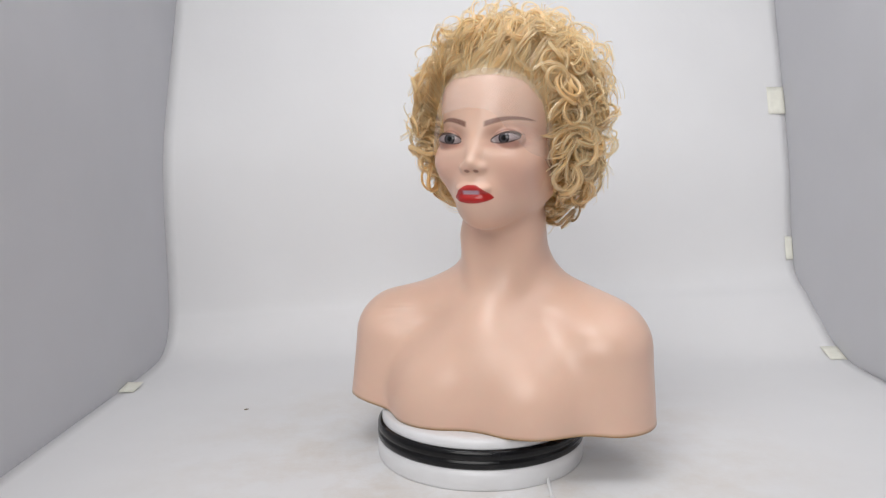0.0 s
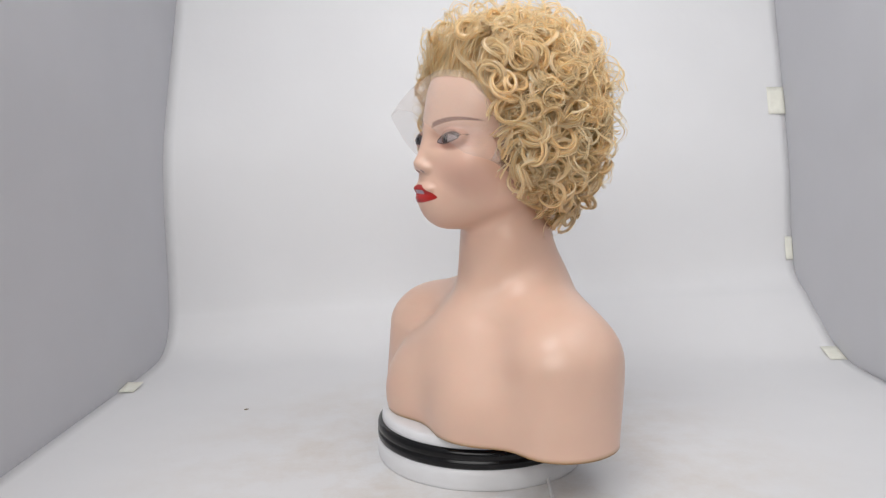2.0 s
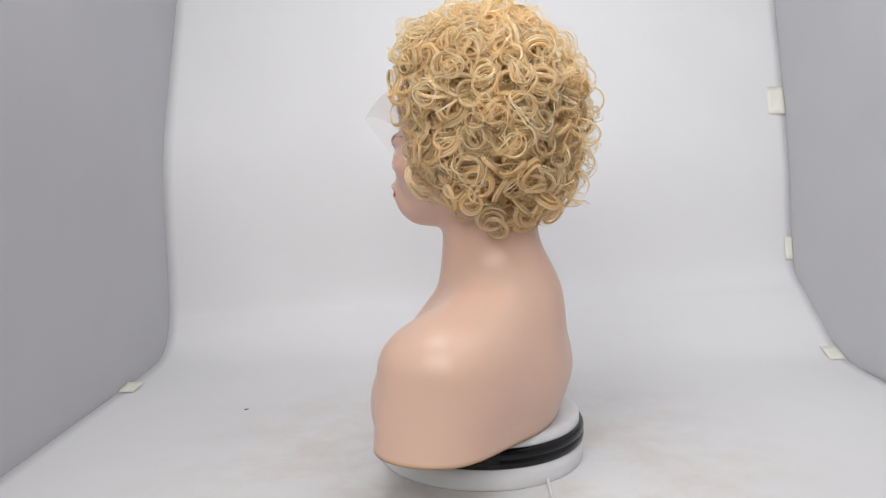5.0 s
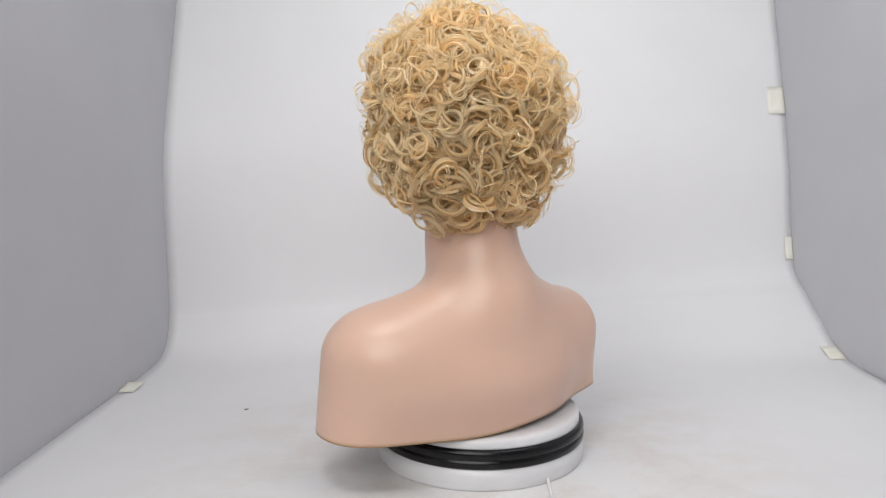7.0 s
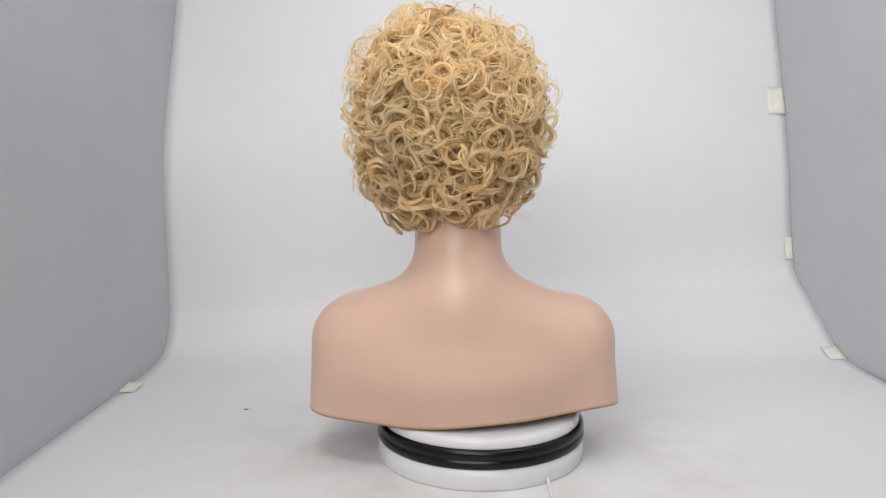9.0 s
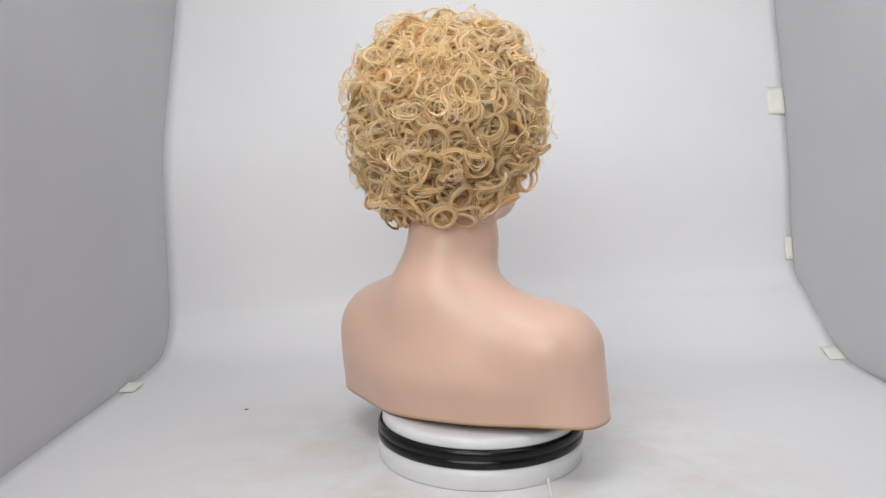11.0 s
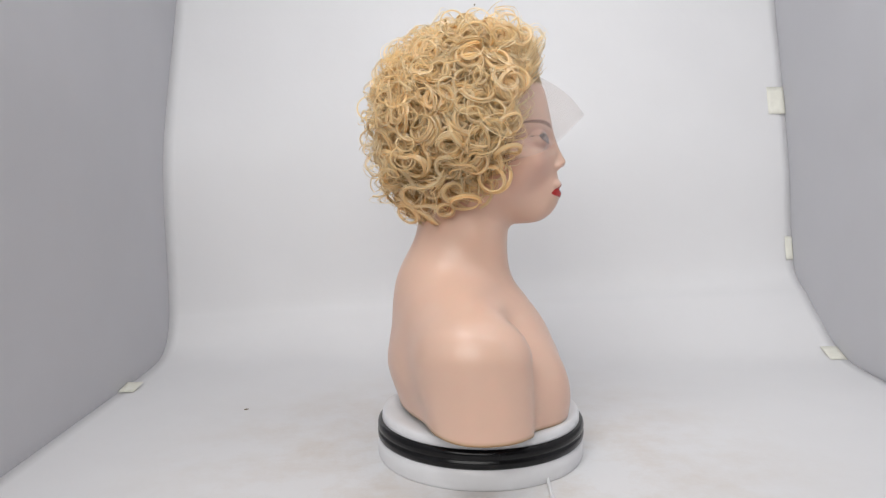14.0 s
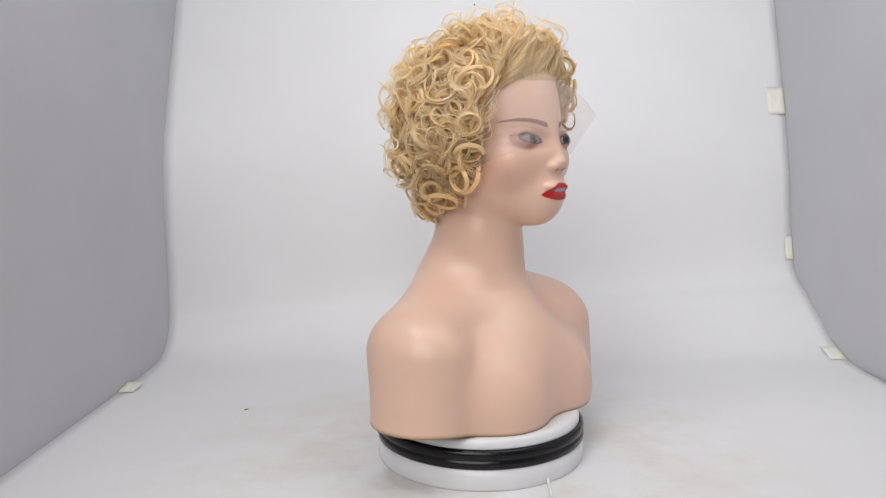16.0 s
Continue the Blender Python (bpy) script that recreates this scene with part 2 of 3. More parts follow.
def tapes():
    lab = "pale yellow masking tape holding the paper edge"

    def strip(x0, x1, d0, z0, d1, z1, lift):
        return [[(x0 + (x1 - x0) * j / 4, d0 + (d1 - d0) * i / 4 - lift, z0 + (z1 - z0) * i / 4 + lift + 0.001 * noise.noise((i, j, x0 * 9))) for j in range(5)] for i in range(5)]
    tape_piece(strip(0.667, 0.7015, 1.602, 0.497, 1.584, 0.442, 0.0012), lab)
    tape_piece(strip(0.687, 0.7015, 1.532, 0.195, 1.520, 0.150, 0.0012), lab)
    tape_piece(strip(0.672, 0.7015, 1.338, 0.0175, 1.298, 0.004, 0.0012), lab)
    tape_piece(strip(-0.5048, -0.480, 1.19, 0.006, 1.15, 0.0018, 0.0005), lab)


# ---------- turntable ----------
def turntable():
    t = new("turntable")
    tagged(t, "white electric display turntable with a black rubber ring", "turntable")
    part("base", lathe("base", [(0.119, -0.0014), (0.1232, -0.0014), (0.1240, 0.0), (0.1247, 0.003), (0.1249, 0.012), (0.1240, 0.022), (0.118, 0.0245)], WHITE), t)
    ring = [(0.117, 0.0225), (0.1238, 0.0228), (0.1250, 0.0245), (0.1254, 0.0285), (0.1248, 0.0312), (0.1236, 0.0322), (0.1236, 0.0330), (0.1248, 0.0340), (0.1252, 0.0375), (0.1244, 0.0415), (0.1225, 0.0436), (0.118, 0.0442)]
    part("rubber_ring", lathe("rubber_ring", ring, RUBBER), t, "grooved black rubber ring")
    top = part("platter", lathe("platter", [(0.110, 0.0430), (0.1196, 0.0434), (0.1198, 0.0450), (0.1194, 0.0505), (0.1182, 0.0532), (0.1160, 0.0546), (0.110, 0.0550), (0.05, 0.0550), (0.001, 0.0550)], WHITE), t)
    return t, top


def cable():
    pts = [(0.074, -0.098, 0.004), (0.0745, -0.106, 0.002), (0.075, -0.115, 0.001), (0.0755, -0.15, 0.001), (0.077, -0.22, 0.001), (0.09, -0.34, 0.001), (0.14, -0.5, 0.001)]
    cu = bpy.data.curves.new("power_cable", "CURVE")
    cu.dimensions, cu.bevel_depth, cu.bevel_resolution = "3D", 0.0021, 3
    sp = cu.splines.new("BEZIER")
    sp.bezier_points.add(len(pts) - 1)
    for bp, p in zip(sp.bezier_points, pts):
        bp.co, bp.handle_left_type, bp.handle_right_type = p, "AUTO", "AUTO"
    cu.materials.append(CABLE)
    tagged(new("power_cable", cu), "thin white power cable on the paper", "cable")


def crumbs():
    rng = random.Random(4)
    for x, d, s in ((-0.284, 1.065, 0.0042), (0.165, 1.20, 0.0012)):
        bm = bmesh.new()
        bmesh.ops.create_icosphere(bm, subdivisions=1, radius=1)
        for v in bm.verts:
            v.co = Vector((v.co.x * s, v.co.y * s * 0.45, v.co.z * s * 0.25)) * rng.uniform(0.75, 1.2)
        me = bpy.data.meshes.new("crumb")
        bm.to_mesh(me)
        bm.free()
        me.materials.append(CRUMB)
        ob = part("crumb", me)
        ob.matrix_world = BOX @ pose(x, d, s * 0.25 - 0.0014, 0, 0, 25)
        tagged(ob, "tiny brown crumb lying on the white paper", "crumb")
    bm = bmesh.new()
    bmesh.ops.create_icosphere(bm, subdivisions=1, radius=0.0017)
    for v in bm.verts:
        v.co = Vector((v.co.x, v.co.y * 0.5, v.co.z * 1.4)) * rng.uniform(0.7, 1.2)
    me = bpy.data.meshes.new("speck")
    bm.to_mesh(me)
    bm.free()
    me.materials.append(CRUMB)
    ob = part("speck", me)
    ob.matrix_world = BOX @ pose(0.067, 1.574, 0.66)
    tagged(ob, "tiny dark speck stuck to the white paper", "speck")


# ---------- mannequin ----------
HX, HY, YAW = 0.0310, 0.0085, -5.0     # axis of the head and its turn against the shoulders


def to_head(x, y):
    c, s = math.cos(radians(-YAW)), math.sin(radians(-YAW))
    return c * (x - HX) - s * (y - HY), s * (x - HX) + c * (y - HY)


def from_head(x, y):
    c, s = math.cos(radians(YAW)), math.sin(radians(YAW))
    return c * x - s * y + HX, s * x + c * y + HY


def ellipsoid(x, y, z, c, r):
    k0 = np.sqrt(((x - c[0]) / r[0]) ** 2 + ((y - c[1]) / r[1]) ** 2 + ((z - c[2]) / r[2]) ** 2)
    k1 = np.sqrt(((x - c[0]) / r[0] ** 2) ** 2 + ((y - c[1]) / r[1] ** 2) ** 2 + ((z - c[2]) / r[2] ** 2) ** 2)
    return k0 * (k0 - 1) / (k1 + 1e-9)


def cone(x, y, z, a, b, ra, rb, sy=1.0):
    ax, ay, az = x - a[0], (y - a[1]) / sy, z - a[2]
    bx, by, bz = b[0] - a[0], (b[1] - a[1]) / sy, b[2] - a[2]
    h = np.clip((ax * bx + ay * by + az * bz) / (bx * bx + by * by + bz * bz), 0, 1)
    return np.sqrt((ax - bx * h) ** 2 + (ay - by * h) ** 2 + (az - bz * h) ** 2) - (ra + (rb - ra) * h)


def join(a, b, k):
    h = np.clip(0.5 + 0.5 * (b - a) / k, 0, 1)
    return b + (a - b) * h - k * h * (1 - h)


def carve(a, b, k):
    return -join(-a, b, k)


def body_field(X, Y, Z):
    # the lower back tucks in towards the cut edge
    x, y, z = X - 0.0215, Y - 0.005 + 0.010 * smooth(Y, 0.02, 0.09) * (1 - smooth(Z, 0.055, 0.12)), Z
    f = ellipsoid(x, y, z, (0, 0.022, 0.098), (0.133, 0.088, 0.127))
    for s, drop, k, fore in ((-1, 0.007, 0.036, 0.0), (1, 0.009, 0.065, 0.004)):
        f = join(f, cone(x, y, z, (s * 0.131, -0.001 - fore, 0.146 - drop), (s * 0.144, -0.007 - fore, 0.02), 0.050, 0.047, 1.20), k)
        f = join(f, cone(x, y, z, (s * 0.01, 0.048, 0.199), (s * 0.122, 0.013 - fore * 0.7, 0.155 - drop), 0.033, 0.030, 1.0), 0.042)
        f = join(f, ellipsoid(x, y, z, (s * 0.049, -0.048, 0.076), (0.066, 0.063, 0.074)), 0.030)
        f = join(f, cone(x, y, z, (s * 0.012, -0.039, 0.178), (s * 0.116, -0.005, 0.183 - drop), 0.005, 0.010), 0.017)
        f = join(f, cone(x - 0.004, y, z, (s * 0.009, -0.037, 0.186), (s * 0.030, -0.004, 0.262), 0.005, 0.008), 0.018)
    f = join(f, ellipsoid(x, y, z, (0, -0.040, 0.105), (0.060, 0.052, 0.082)), 0.03)
    f = join(f, cone(x - 0.004, y, z, (0, 0.011, 0.31), (0, 0.028, 0.17), 0.047, 0.054, 1.13), 0.03)
    return f


def head_field(X, Y, Z):
    x, y = to_head(X, Y)
    z = Z
    f = ellipsoid(x, y, z, (0, 0.004, 0.412), (0.074, 0.094, 0.080))
    f = join(f, ellipsoid(x, y, z, (0, -0.036, 0.354), (0.051, 0.066, 0.078)), 0.02)
    f = join(f, ellipsoid(x, y, z, (0, -0.0735, 0.300), (0.017, 0.023, 0.018)), 0.025)
    f = join(f, ellipsoid(x, y, z, (0, -0.078, 0.316), (0.024, 0.025, 0.023)), 0.018)
    for s in (-1, 1):
        f = join(f, cone(x, y, z, (s * 0.040, -0.005, 0.320), (s * 0.007, -0.071, 0.299), 0.014, 0.010), 0.02)
        f = join(f, ellipsoid(x, y, z, (s * 0.036, -0.065, 0.352), (0.022, 0.020, 0.020)), 0.02)
        f = join(f, ellipsoid(x, y, z, (s * 0.031, -0.020, 0.345), (0.026, 0.045, 0.036)), 0.03)
        f = carve(f, ellipsoid(x, y, z, (s * 0.0325, -0.108, 0.376), (0.020, 0.020, 0.0105)), 0.012)
        f = join(f, ellipsoid(x, y, z, (s * 0.0320, -0.0785, 0.3748), (0.0175, 0.0135, 0.0115)), 0.004)
        f = join(f, ellipsoid(x, y, z, (s * 0.0088, -0.0990, 0.3450), (0.0058, 0.0075, 0.0050)), 0.005)
        f = join(f, ellipsoid(x, y, z, (s * 0.007, -0.1000, 0.3225), (0.0125, 0.0075, 0.0052)), 0.004)
    f = join(f, cone(x, y, z, (0, -0.0830, 0.386), (0, -0.1060, 0.3500), 0.0044, 0.0060), 0.009)
    f = join(f, ellipsoid(x, y, z, (0, -0.0985, 0.3115), (0.0165, 0.0085, 0.0062)), 0.004)
    f = carve(f, ellipsoid(x, y, z, (0, -0.1110, 0.3175), (0.013, 0.006, 0.0022)), 0.003)
    return f


def figure_field(X, Y, Z):
    return join(body_field(X, Y, Z), head_field(X, Y, Z), 0.012)


SKIN_TONE = (0.73, 0.488, 0.375)


def face_paint(X, Y, Z):
    n = len(X)
    col = np.tile(np.array([*SKIN_TONE, 0.0]), (n, 1))
    x, y = to_head(X, Y)
    front = (y < -0.04) & (Z > 0.27)
    ax = np.abs(x)

    def lay(mask, c, gloss=None):
        m = np.clip(mask, 0, 1) * front
        col[:, :3] = col[:, :3] * (1 - m[:, None]) + np.array(c) * m[:, None]
        if gloss is not None:
            col[:, 3] = col[:, 3] * (1 - m) + gloss * m

    def blob(cx, cz, rx, rz, soft=0.25):
        return 1 - smooth(np.sqrt(((ax - cx) / rx) ** 2 + ((Z - cz) / rz) ** 2), 1 - soft, 1 + soft)
    # blush and eye shadow
    lay(0.22 * blob(0.045, 0.340, 0.026, 0.022, 0.9), (0.62, 0.25, 0.20))
    lay(0.50 * blob(0.034, 0.3800, 0.023, 0.0105, 0.6), (0.36, 0.15, 0.11))
    # nostrils
    lay(0.8 * blob(0.0052, 0.3412, 0.0030, 0.0016, 0.4), (0.20, 0.075, 0.06))
    # brows
    bu = np.clip((ax - 0.010) / 0.046, 0, 1)
    bz = 0.3905 + 0.0085 * np.sin(bu * 2.25) - 0.0035 * bu
    w = 0.0030 * (1 - 0.75 * bu ** 1.5)
    hairs = 0.82 + 0.18 * np.sin(ax * 5200 + Z * 2600)
    lay(0.95 * hairs * (1 - smooth(np.abs(Z - bz), w * 0.6, w * 1.35 + 1e-4)) * smooth(ax, 0.0085, 0.0125) * (1 - smooth(ax, 0.051, 0.057)), (0.13, 0.042, 0.030))
    # eyes: liner and lashes, white, iris, pupil, lit speck of the lacquer
    u = (ax - 0.0322) / 0.0150
    bow = np.clip(1 - u * u, 0, 1) ** 0.7
    tilt = 0.0016 * u
    up, lo = 0.3748 + 0.0054 * bow + tilt, 0.3748 - 0.0034 * bow + tilt
    inside = smooth(up - Z, -0.0004, 0.0004) * smooth(Z - lo, -0.0004, 0.0004) * (np.abs(u) < 1)
    wing = 0.0018 + 0.0016 * smooth(u, -0.8, 0.9)
    lid = smooth(up + wing - Z, -0.0005, 0.0005) * smooth(Z - lo + 0.0012, -0.0005, 0.0005) * (u > -1.02) * (u < 1.05)
    lay(0.45 * blob(0.0335, 0.3690, 0.019, 0.0045, 0.6), (0.30, 0.075, 0.060))
    crease = 0.3748 + 0.0098 * bow + tilt
    lay(0.5 * (1 - smooth(np.abs(Z - crease), 0.0004, 0.0014)) * (np.abs(u) < 0.95), (0.16, 0.055, 0.045))
    lay(0.95 * lid, (0.022, 0.010, 0.009))
    lay(inside, (0.30, 0.24, 0.24), 0.3)
    iris = np.sqrt((ax - 0.0315) ** 2 + (Z - 0.3760) ** 2)
    lay(inside * (1 - smooth(iris, 0.0058, 0.0066)), (0.018, 0.014, 0.016), 0.6)
    lay(inside * (1 - smooth(iris, 0.0044, 0.0052)), (0.060, 0.052, 0.056), 0.6)
    lay(inside * (1 - smooth(iris, 0.0024, 0.0031)), (0.004, 0.004, 0.004), 0.8)
    # lips
    q = np.clip(ax / 0.0225, 0, 1)
    top = 0.3175 - 0.0040 * q * q + 0.0120 * (1 - q) ** 0.68 - 0.0020 * np.exp(-(ax / 0.0035) ** 2) - 0.0005
    bot = 0.3175 - 0.0040 * q * q - 0.0105 * (1 - q * q) ** 0.8
    lips = smooth(top - Z, -0.0005, 0.0005) * smooth(Z - bot, -0.0005, 0.0005) * (ax < 0.0225)
    lay(lips, (0.42, 0.022, 0.020), 0.7)
    teeth = (1 - smooth(np.abs(Z - 0.3188), 0.0014, 0.0026)) * (1 - smooth(ax, 0.007, 0.0110))
    lay(teeth, (0.50, 0.36, 0.42), 0.6)
    return col


def hem_rise(x, y):
    """How far the cut edge stands above the platter: most under the right arm, a little along the back."""
    return 0.0095 * smooth(-x, 0.08, 0.15) + 0.008 * smooth(y, 0.01, 0.06) * smooth(-x, -0.10, 0.04) * (1 - 0.5 * smooth(-x, 0.08, 0.15))


def mannequin():
    zs = np.concatenate([np.arange(0.0552, 0.20, 0.0026), np.arange(0.20, 0.268, 0.0022), np.arange(0.268, 0.300, 0.0012), np.arange(0.300, 0.402, 0.0007), np.arange(0.402, 0.4915, 0.003)])
    th = np.concatenate([np.linspace(-150, -40, 320, endpoint=False), np.linspace(-40, 210, 120, endpoint=False)])
    th = np.radians(th)
    rows, cols = len(zs), len(th)
    cx = np.interp(zs, [0.05, 0.2, 0.28, 0.5], [0.023, 0.027, 0.027, 0.027])
    cy = np.interp(zs, [0.05, 0.2, 0.26, 0.30, 0.5], [0.0, 0.015, 0.018, 0.0, 0.0])
    T, Zg = np.meshgrid(th, zs)
    CX, CY = cx[:, None], cy[:, None]
    # march out, so that the first way out of the solid is taken from outside
    step = np.linspace(0.26, 0.0, 44)
    r0 = np.zeros_like(T)
    found = np.zeros_like(T, bool)
    for r in step:
        f = figure_field(CX + r * np.cos(T), CY + r * np.sin(T), Zg)
        hit = (f < 0) & ~found
        r0[hit] = r
        found |= hit
    lo, hi = r0.copy(), r0 + 0.26 / 43
    for _ in range(12):
        mid = (lo + hi) / 2
        f = figure_field(CX + mid * np.cos(T), CY + mid * np.sin(T), Zg)
        inside = f < 0
        lo, hi = np.where(inside, mid, lo), np.where(inside, hi, mid)
    R = (lo + hi) / 2
    X, Y = CX + R * np.cos(T), CY + R * np.sin(T)
    rise = hem_rise(X, Y) * (1 - smooth(Zg, 0.055, 0.13))
    Zg = Zg + rise
    verts = np.stack([X, Y, Zg], -1).reshape(-1, 3)
    faces = grid_faces(rows, cols, True)
    n = rows * cols
    # turned-in cut edge at the hem and the closed crown
    inner = np.stack([CX[0] + (R[0] - 0.006) * np.cos(th), CY[0] + (R[0] - 0.006) * np.sin(th), Zg[0] - 0.0001], -1)
    deep = inner + np.array([0, 0, 0.03])
    verts = np.concatenate([verts, inner, deep, [[0.027, 0.005, 0.4925]]])
    for j in range(cols):
        k = (j + 1) % cols
        faces.append((n + j, n + k, k, j))
        faces.append((n + cols + j, n + cols + k, n + k, n + j))
        faces.append(((rows - 1) * cols + j, (rows - 1) * cols + k, n + 2 * cols))
    me = mesh_of("mannequin", verts, faces, SKIN)
    col = face_paint(verts[:, 0], verts[:, 1], verts[:, 2])
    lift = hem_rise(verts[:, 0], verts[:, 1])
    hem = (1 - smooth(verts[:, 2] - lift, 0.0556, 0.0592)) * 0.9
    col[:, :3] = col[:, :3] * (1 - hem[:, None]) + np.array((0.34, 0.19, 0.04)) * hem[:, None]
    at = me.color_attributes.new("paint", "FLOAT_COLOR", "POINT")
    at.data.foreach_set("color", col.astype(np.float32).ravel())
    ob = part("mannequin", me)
    return tagged(ob, "smooth beige female mannequin bust with painted red lips", "mannequin")


# ---------- wig ----------
WC = (0.002, 0.007, 0.404)            # centre of the wig in the head's axes


def shell(d, out=0.0):
    """The point of the hair's surface in the direction d (unit vectors, head axes), out metres proud."""
    d = np.asarray(d, float)
    rx, ry = 0.105, np.where(d[..., 1] < 0, 0.112, 0.109)
    rz = np.where(d[..., 2] > 0, 0.109, 0.146)
    p = 2.35
    k = (np.abs(d[..., 0]) / rx) ** p + (np.abs(d[..., 1]) / ry) ** p + (np.abs(d[..., 2]) / rz) ** p
    # flatter behind the crown
    crown = -0.42 * d[..., 0] + 0.55 * d[..., 1] + 0.72 * d[..., 2]
    r = k ** (-1 / p) + out - 0.010 * smooth(crown, 0.70, 1.0)
    return np.array(WC) + d * r[..., None]


def hairline(y, x=0.0):
    """Height of the hair's edge; it comes further forward over the right temple than over the left."""
    y = y + 0.017 * smooth(-x, 0.050, 0.074) + 0.008 * smooth(x, 0.040, 0.068)
    return np.interp(y, [-0.10, -0.070, -0.045, -0.030, -0.015, 0.0, 0.03, 0.06, 0.10], [0.450, 0.443, 0.417, 0.378, 0.334, 0.306, 0.284, 0.269, 0.265])


def directions(n):
    i = np.arange(n) + 0.5
    ph = np.pi * (1 + 5 ** 0.5) * i
    z = 1 - 2 * i / n
    s = np.sqrt(1 - z * z)
    return np.stack([s * np.cos(ph), s * np.sin(ph), z], -1)


def lock(rng, radius, turns, strands, width, seg, loose=0.12):
    """One curled lock: a glossy band of strands that springs from its root, rounds into an open ring and narrows to its tip; its axis along z."""
    lines, norms = [], []
    phase = rng.uniform(0, 6.28)
    ex, ey = rng.uniform(0.85, 1.0), rng.uniform(0.9, 1.1)
    lead, close = rng.uniform(0.15, 0.7), rng.uniform(0.15, 0.42)
    spin = rng.choice((-1, 1))
    u = np.linspace(0, 1, seg)
    tail = np.clip(0.16 - u, 0, 1) / 0.16
    for k in range(strands):
        off = rng.gauss(0, 1)
        wild = rng.uniform(2.5, 5.0) if rng.random() < loose else 1.0
        h0 = rng.uniform(-0.5, 0.5) * width
        a = phase + u * turns * 2 * np.pi + rng.gauss(0, 0.05) * wild
        r = radius * (1.08 - close * u) + 0.0012 * off * wild * (1.15 - 0.6 * u) + tail ** 2 * radius * 0.2
        z = h0 * (1 - 0.55 * u ** 2) + (u - 0.45) * radius * lead + 0.0007 * wild * np.sin(u * 5 + off) - tail * 0.014
        n0 = max(8, int(seg * (1 - abs(rng.gauss(0, 0.05)) * wild)))
        lines.append(np.stack([r * np.cos(a) * ex, spin * r * np.sin(a) * ey, z], -1)[:n0])
        tip = min(1.0, max(-1.0, 0.7 * off + rng.gauss(0, 0.25)))
        n = np.stack([tip * np.cos(a), spin * tip * np.sin(a), np.full(seg, 0.75)], -1)
        norms.append(n[:n0])
    return lines, norms


def skin_at(d, out=0.0):
    """Where rays from the wig's centre along d (head axes) leave the head."""
    d = np.atleast_2d(np.asarray(d, float))
    lo, hi = np.full(len(d), 0.02), np.full(len(d), 0.16)
    for _ in range(22):
        mid = (lo + hi) / 2
        q = np.array(WC) + d * mid[:, None]
        x, y = from_head(q[:, 0], q[:, 1])
        inside = head_field(x, y, q[:, 2]) < 0
        lo, hi = np.where(inside, mid, lo), np.where(inside, hi, mid)
    return np.array(WC) + d * (lo + out)[:, None]


def frame_of(d, rng, lean):
    """A turn that lays z along d, spun at random and leant over."""
    q = Vector(d).to_track_quat("Z", "Y")
    m = q.to_matrix().to_4x4()
    return m @ pose(0, 0, 0, rng.gauss(0, lean), rng.gauss(0, lean), rng.uniform(0, 360))


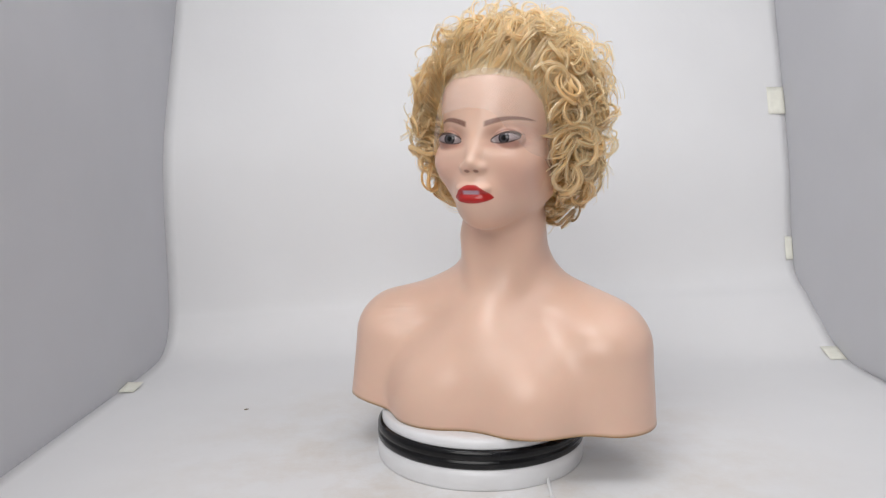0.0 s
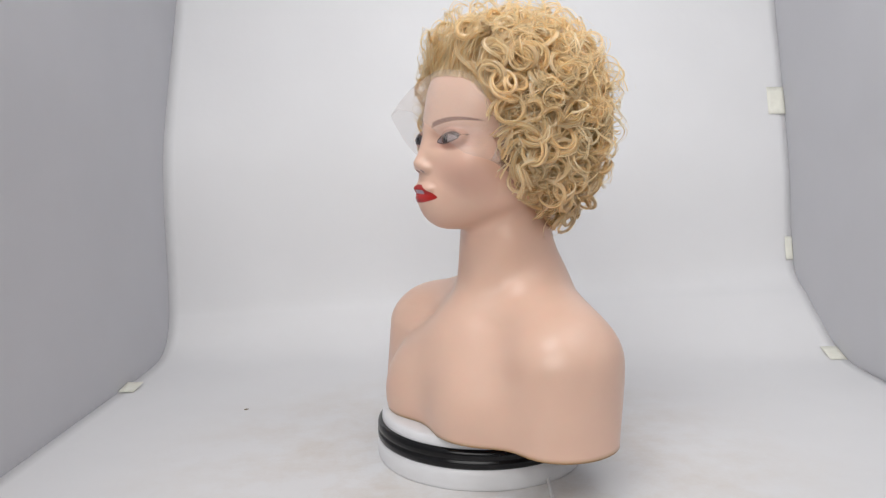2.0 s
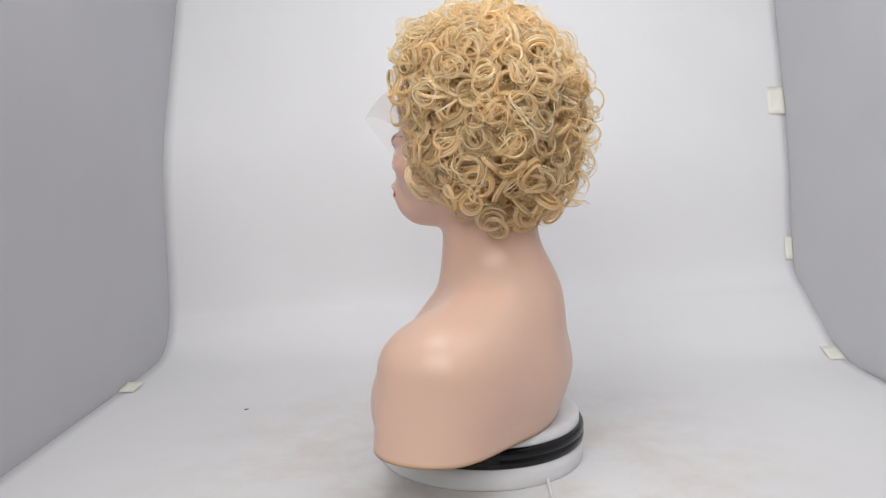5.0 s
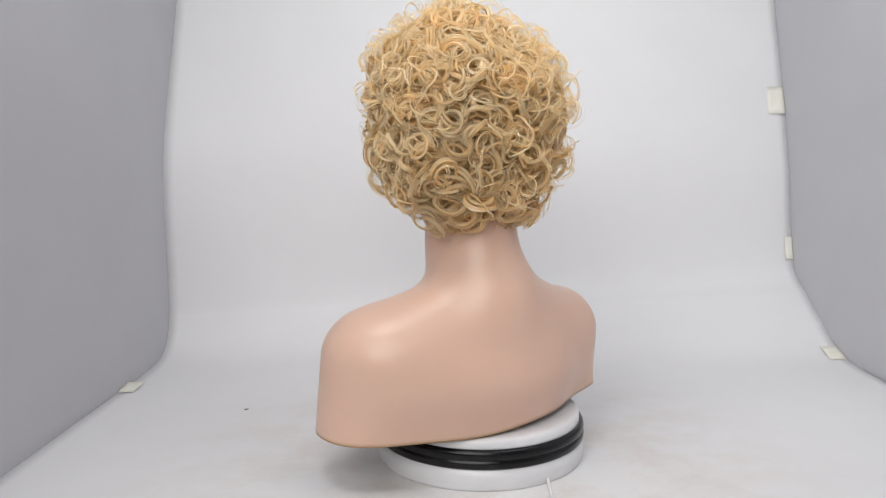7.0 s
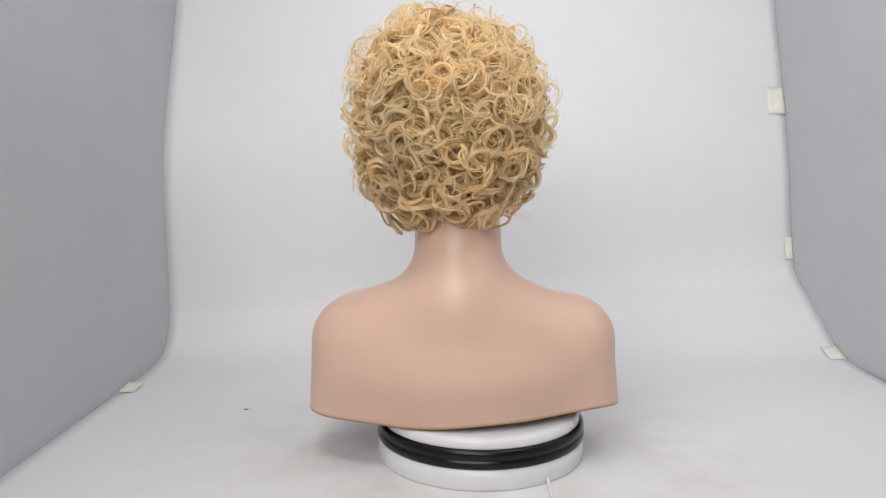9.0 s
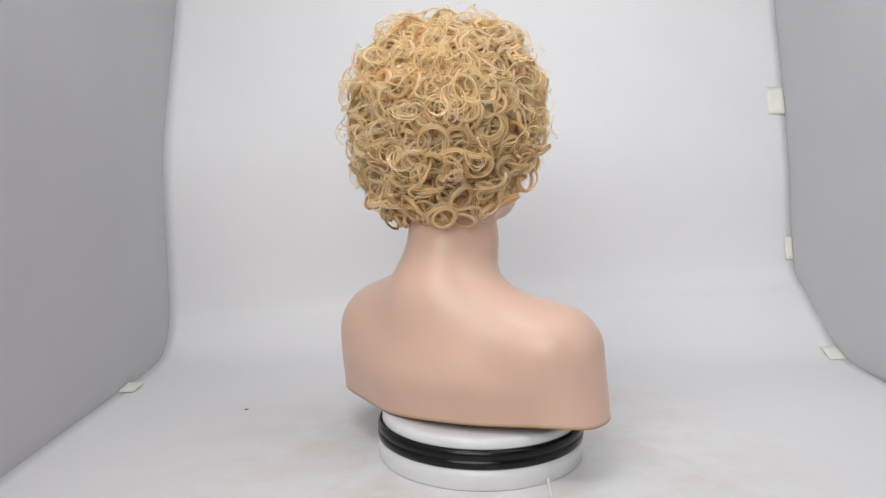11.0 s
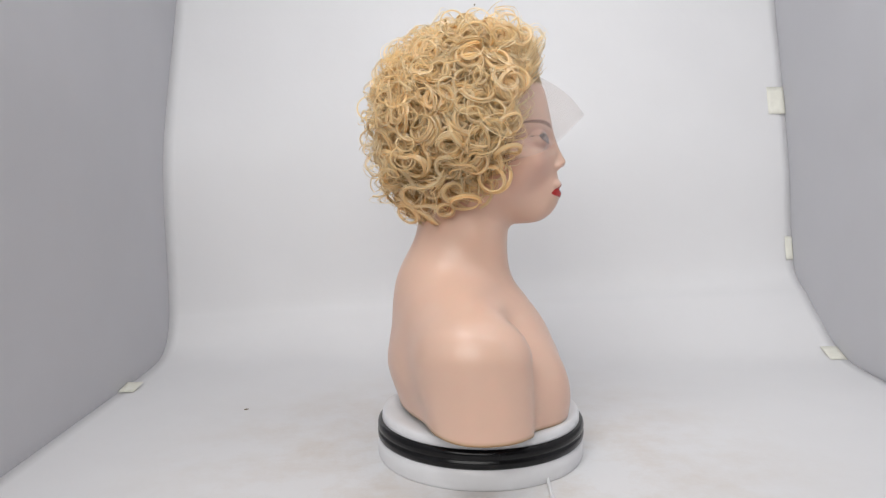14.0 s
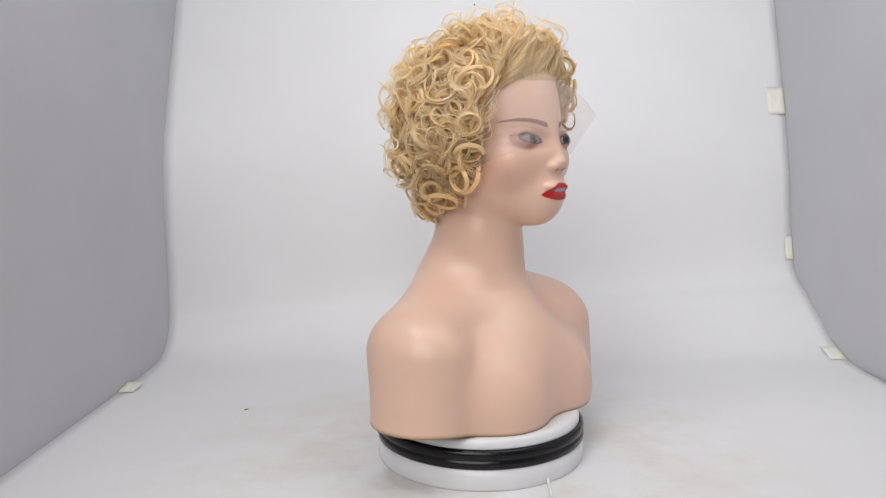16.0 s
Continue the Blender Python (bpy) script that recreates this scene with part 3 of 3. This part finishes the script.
def wig():
    w = new("wig")
    tagged(w, "short blond curly lace-front wig on the mannequin's head", "wig")
    H = pose(HX, HY, 0, 0, 0, YAW)
    rng = random.Random(11)
    # undercoat hugging the head, tucked under the skin past the hairline
    lat = np.radians(np.linspace(88, -75, 60))
    lon = np.radians(np.linspace(0, 360, 120, endpoint=False))
    dirs = np.array([(math.cos(la) * math.cos(lo), math.cos(la) * math.sin(lo), math.sin(la)) for la in lat for lo in lon])
    skin = skin_at(dirs)
    over = skin[:, 2] - hairline(skin[:, 1], skin[:, 0])
    lift = -0.006 + 0.010 * smooth(over, -0.002, 0.02) + 0.002 * np.array([noise.noise(Vector(d) * 9) for d in dirs])
    me = mesh_of("undercoat", skin + dirs * lift[:, None], grid_faces(len(lat), len(lon), True) + [tuple(range(len(lon)))], CAP)
    part("undercoat", me, w, "dense blond underlayer", H)
    # loose inner curls, too many to count
    lines, norms = [], []
    for d in directions(1500):
        p = shell(d, rng.choice((-0.014, -0.021)))
        if p[2] < hairline(p[1] + 0.012 * smooth(abs(p[0]), 0.06, 0.085), p[0]) + 0.008 or (d[1] < -0.50 and p[2] < 0.478):
            continue
        m = frame_of(d, rng, 22)
        turn = np.array(m.to_3x3()).T
        for s, f in zip(*lock(rng, rng.uniform(0.010, 0.017), rng.uniform(0.8, 1.2), 10, 0.007, 16)):
            lines.append(s @ turn + p)
            norms.append(f @ turn)
    ob = part("underhair", strands("underhair", lines, norms, 0.00055, HAIR), w, "", H)
    tagged(ob, kind="stuff")
    # outer locks
    kinds = []
    for k in range(22):
        kinds.append(strands("curl", *lock(rng, rng.uniform(0.0105, 0.0170), rng.uniform(1.2, 1.9), 38, rng.uniform(0.0025, 0.0050), 36), 0.00038, HAIR, rooted=True))
    n = 0
    for d in directions(436):
        d = d + np.array([rng.gauss(0, 0.05) for _ in range(3)])
        d /= np.linalg.norm(d)
        p = shell(d, rng.gauss(-0.004, 0.003))
        fore = 0.013 * smooth(abs(p[0]), 0.06, 0.085)
        if p[2] < hairline(p[1] + fore, p[0]) + 0.016 - 0.014 * smooth(p[1], 0.02, 0.06) or (d[1] < -0.36 and p[2] < 0.486 and abs(p[0]) < 0.075) or n >= 298:
            continue
        n += 1
        part("curl", kinds[rng.randrange(len(kinds))], w, "", H @ Matrix.Translation(p) @ frame_of(d, rng, 20 if rng.random() < 0.75 else 50))
    # hair combed back from the hairline, rooted on the skin
    def bearing(az, el):
        return np.stack([np.cos(el) * np.cos(az), np.cos(el) * np.sin(az), np.sin(el)], -1)

    azs, els = -np.pi / 2 + np.linspace(-1.7, 1.7, 90), np.linspace(1.25, -0.9, 160)
    A, E = np.meshgrid(azs, els, indexing="ij")
    q = skin_at(bearing(A, E).reshape(-1, 3)).reshape(90, 160, 3)
    below = q[:, :, 2] < hairline(q[:, :, 1], q[:, :, 0])
    root = els[np.argmax(below, axis=1)]
    clumps, each, seg = 190, 24, 24
    count = clumps * each
    ways, shares, highs = [], [], []
    u = np.linspace(0, 1, seg)
    for c in range(clumps):
        side0 = -1 + 2 * (c + rng.random()) / clumps
        sweep, wave = rng.gauss(0.16, 0.28), rng.uniform(0, 6.28)
        length, lift0, amp = rng.uniform(0.55, 1.05), rng.random(), rng.uniform(0.06, 0.17)
        for k in range(each):
            gather = rng.gauss(0, 0.045) * (1 - 0.65 * u)
            az = -math.pi / 2 + side0 * 1.65 + gather
            e0 = np.interp(az[0], azs, root) + abs(rng.gauss(0, 0.05)) - 0.035
            reach = length * rng.uniform(0.8, 1.05)
            lift = min(1, max(0, lift0 + rng.gauss(0, 0.12)))
            el = e0 + u * reach * (0.78 - 0.45 * abs(side0))
            a2 = az + u * reach * side0 * (0.35 + 0.5 * abs(side0)) + u * u * sweep + amp * u * np.sin(u * 5.5 + wave)
            d = bearing(a2, el)
            ways.append(d)
            highs.append(shell(d, -0.011 + 0.013 * lift + 0.010 * u * np.sin(u * 6.5 + wave) + rng.gauss(0, 0.0008)))
            shares.append(smooth(u, 0.03, 0.85) * (0.25 + 0.75 * lift))
    low = skin_at(np.concatenate(ways), 0.0006).reshape(count, seg, 3)
    f = np.array(shares)[:, :, None]
    lines = list(low * (1 - f) + np.array(highs) * f)
    flat = [d + np.array([rng.gauss(0, 0.3) for _ in range(3)]) for d in ways]
    ob = part("combed_hair", strands("combed_hair", lines, flat, 0.00042, HAIR), w, "smooth blond hair combed back from the hairline", H)
    tagged(ob, kind="stuff")
    # stray loops that stand off
    lines, norms = [], []
    for k in range(380):
        d = np.array([rng.gauss(0, 1), rng.gauss(0.15, 1), rng.gauss(0.35, 0.8)])
        d /= np.linalg.norm(d)
        p = shell(d, rng.uniform(0.004, 0.011))
        if p[2] < hairline(p[1], p[0]) + 0.02 or (d[1] < -0.5 and p[2] < 0.49):
            continue
        m = np.array(frame_of(d, rng, 38).to_3x3())
        for s, f in zip(*lock(rng, rng.uniform(0.009, 0.016), rng.uniform(0.8, 1.3), 5, 0.0012, 26, 0.3)):
            lines.append(s @ m.T + p)
            norms.append(f @ m.T)
    ob = part("stray_hair", strands("stray_hair", lines, norms, 0.0004, HAIR), w, "", H)
    tagged(ob, kind="stuff")
    # lace flap over the forehead, free and stiff in the middle, lying on the temples
    ss = [-1, -0.75, -0.52, -0.36, 0, 0.36, 0.52, 0.75, 1]
    end = np.array([(-0.071, -0.045, 0.350), (-0.057, -0.082, 0.360), (-0.040, -0.104, 0.374), (-0.019, -0.131, 0.401), (0.010, -0.134, 0.406), (0.034, -0.130, 0.402), (0.045, -0.103, 0.378), (0.057, -0.082, 0.360), (0.071, -0.045, 0.350)])
    cols, rows = 81, 15
    sv = np.linspace(-1, 1, cols)
    az = -np.pi / 2 + sv * 1.25
    top = skin_at(bearing(az, np.interp(az, azs, root) + 0.05), 0.0015)
    low = np.stack([np.interp(sv, ss, end[:, k]) for k in range(3)], -1)
    pad = np.pad(low, ((1, 1), (0, 0)), mode="edge")
    low = sum(pad[k:k + cols] for k in range(3)) / 3
    verts = []
    for i in range(rows):
        t = i / (rows - 1)
        p = top + (low - top) * t
        out = np.array((0, -0.005, 0.003)) * math.sin(t * math.pi)
        verts.append(p + out)
    part("lace_front", mesh_of("lace_front", np.concatenate(verts), grid_faces(rows, cols), LACE), w, "sheer uncut lace flap over the forehead", H)
    return w


studio()
backdrop()
tapes()
TABLE, PLATTER = turntable()
cable()
crumbs()
FIGURE = mannequin()
WIG = wig()


# ---------- what moves ----------
def motions():
    rows = [(0.2 * k, pose(0, 0, 0, 0, 0, -(START + SPEED * 0.2 * k))) for k in range(81)]
    walk(PLATTER, rows)
    walk(FIGURE, rows)
    walk(WIG, rows)


motions()
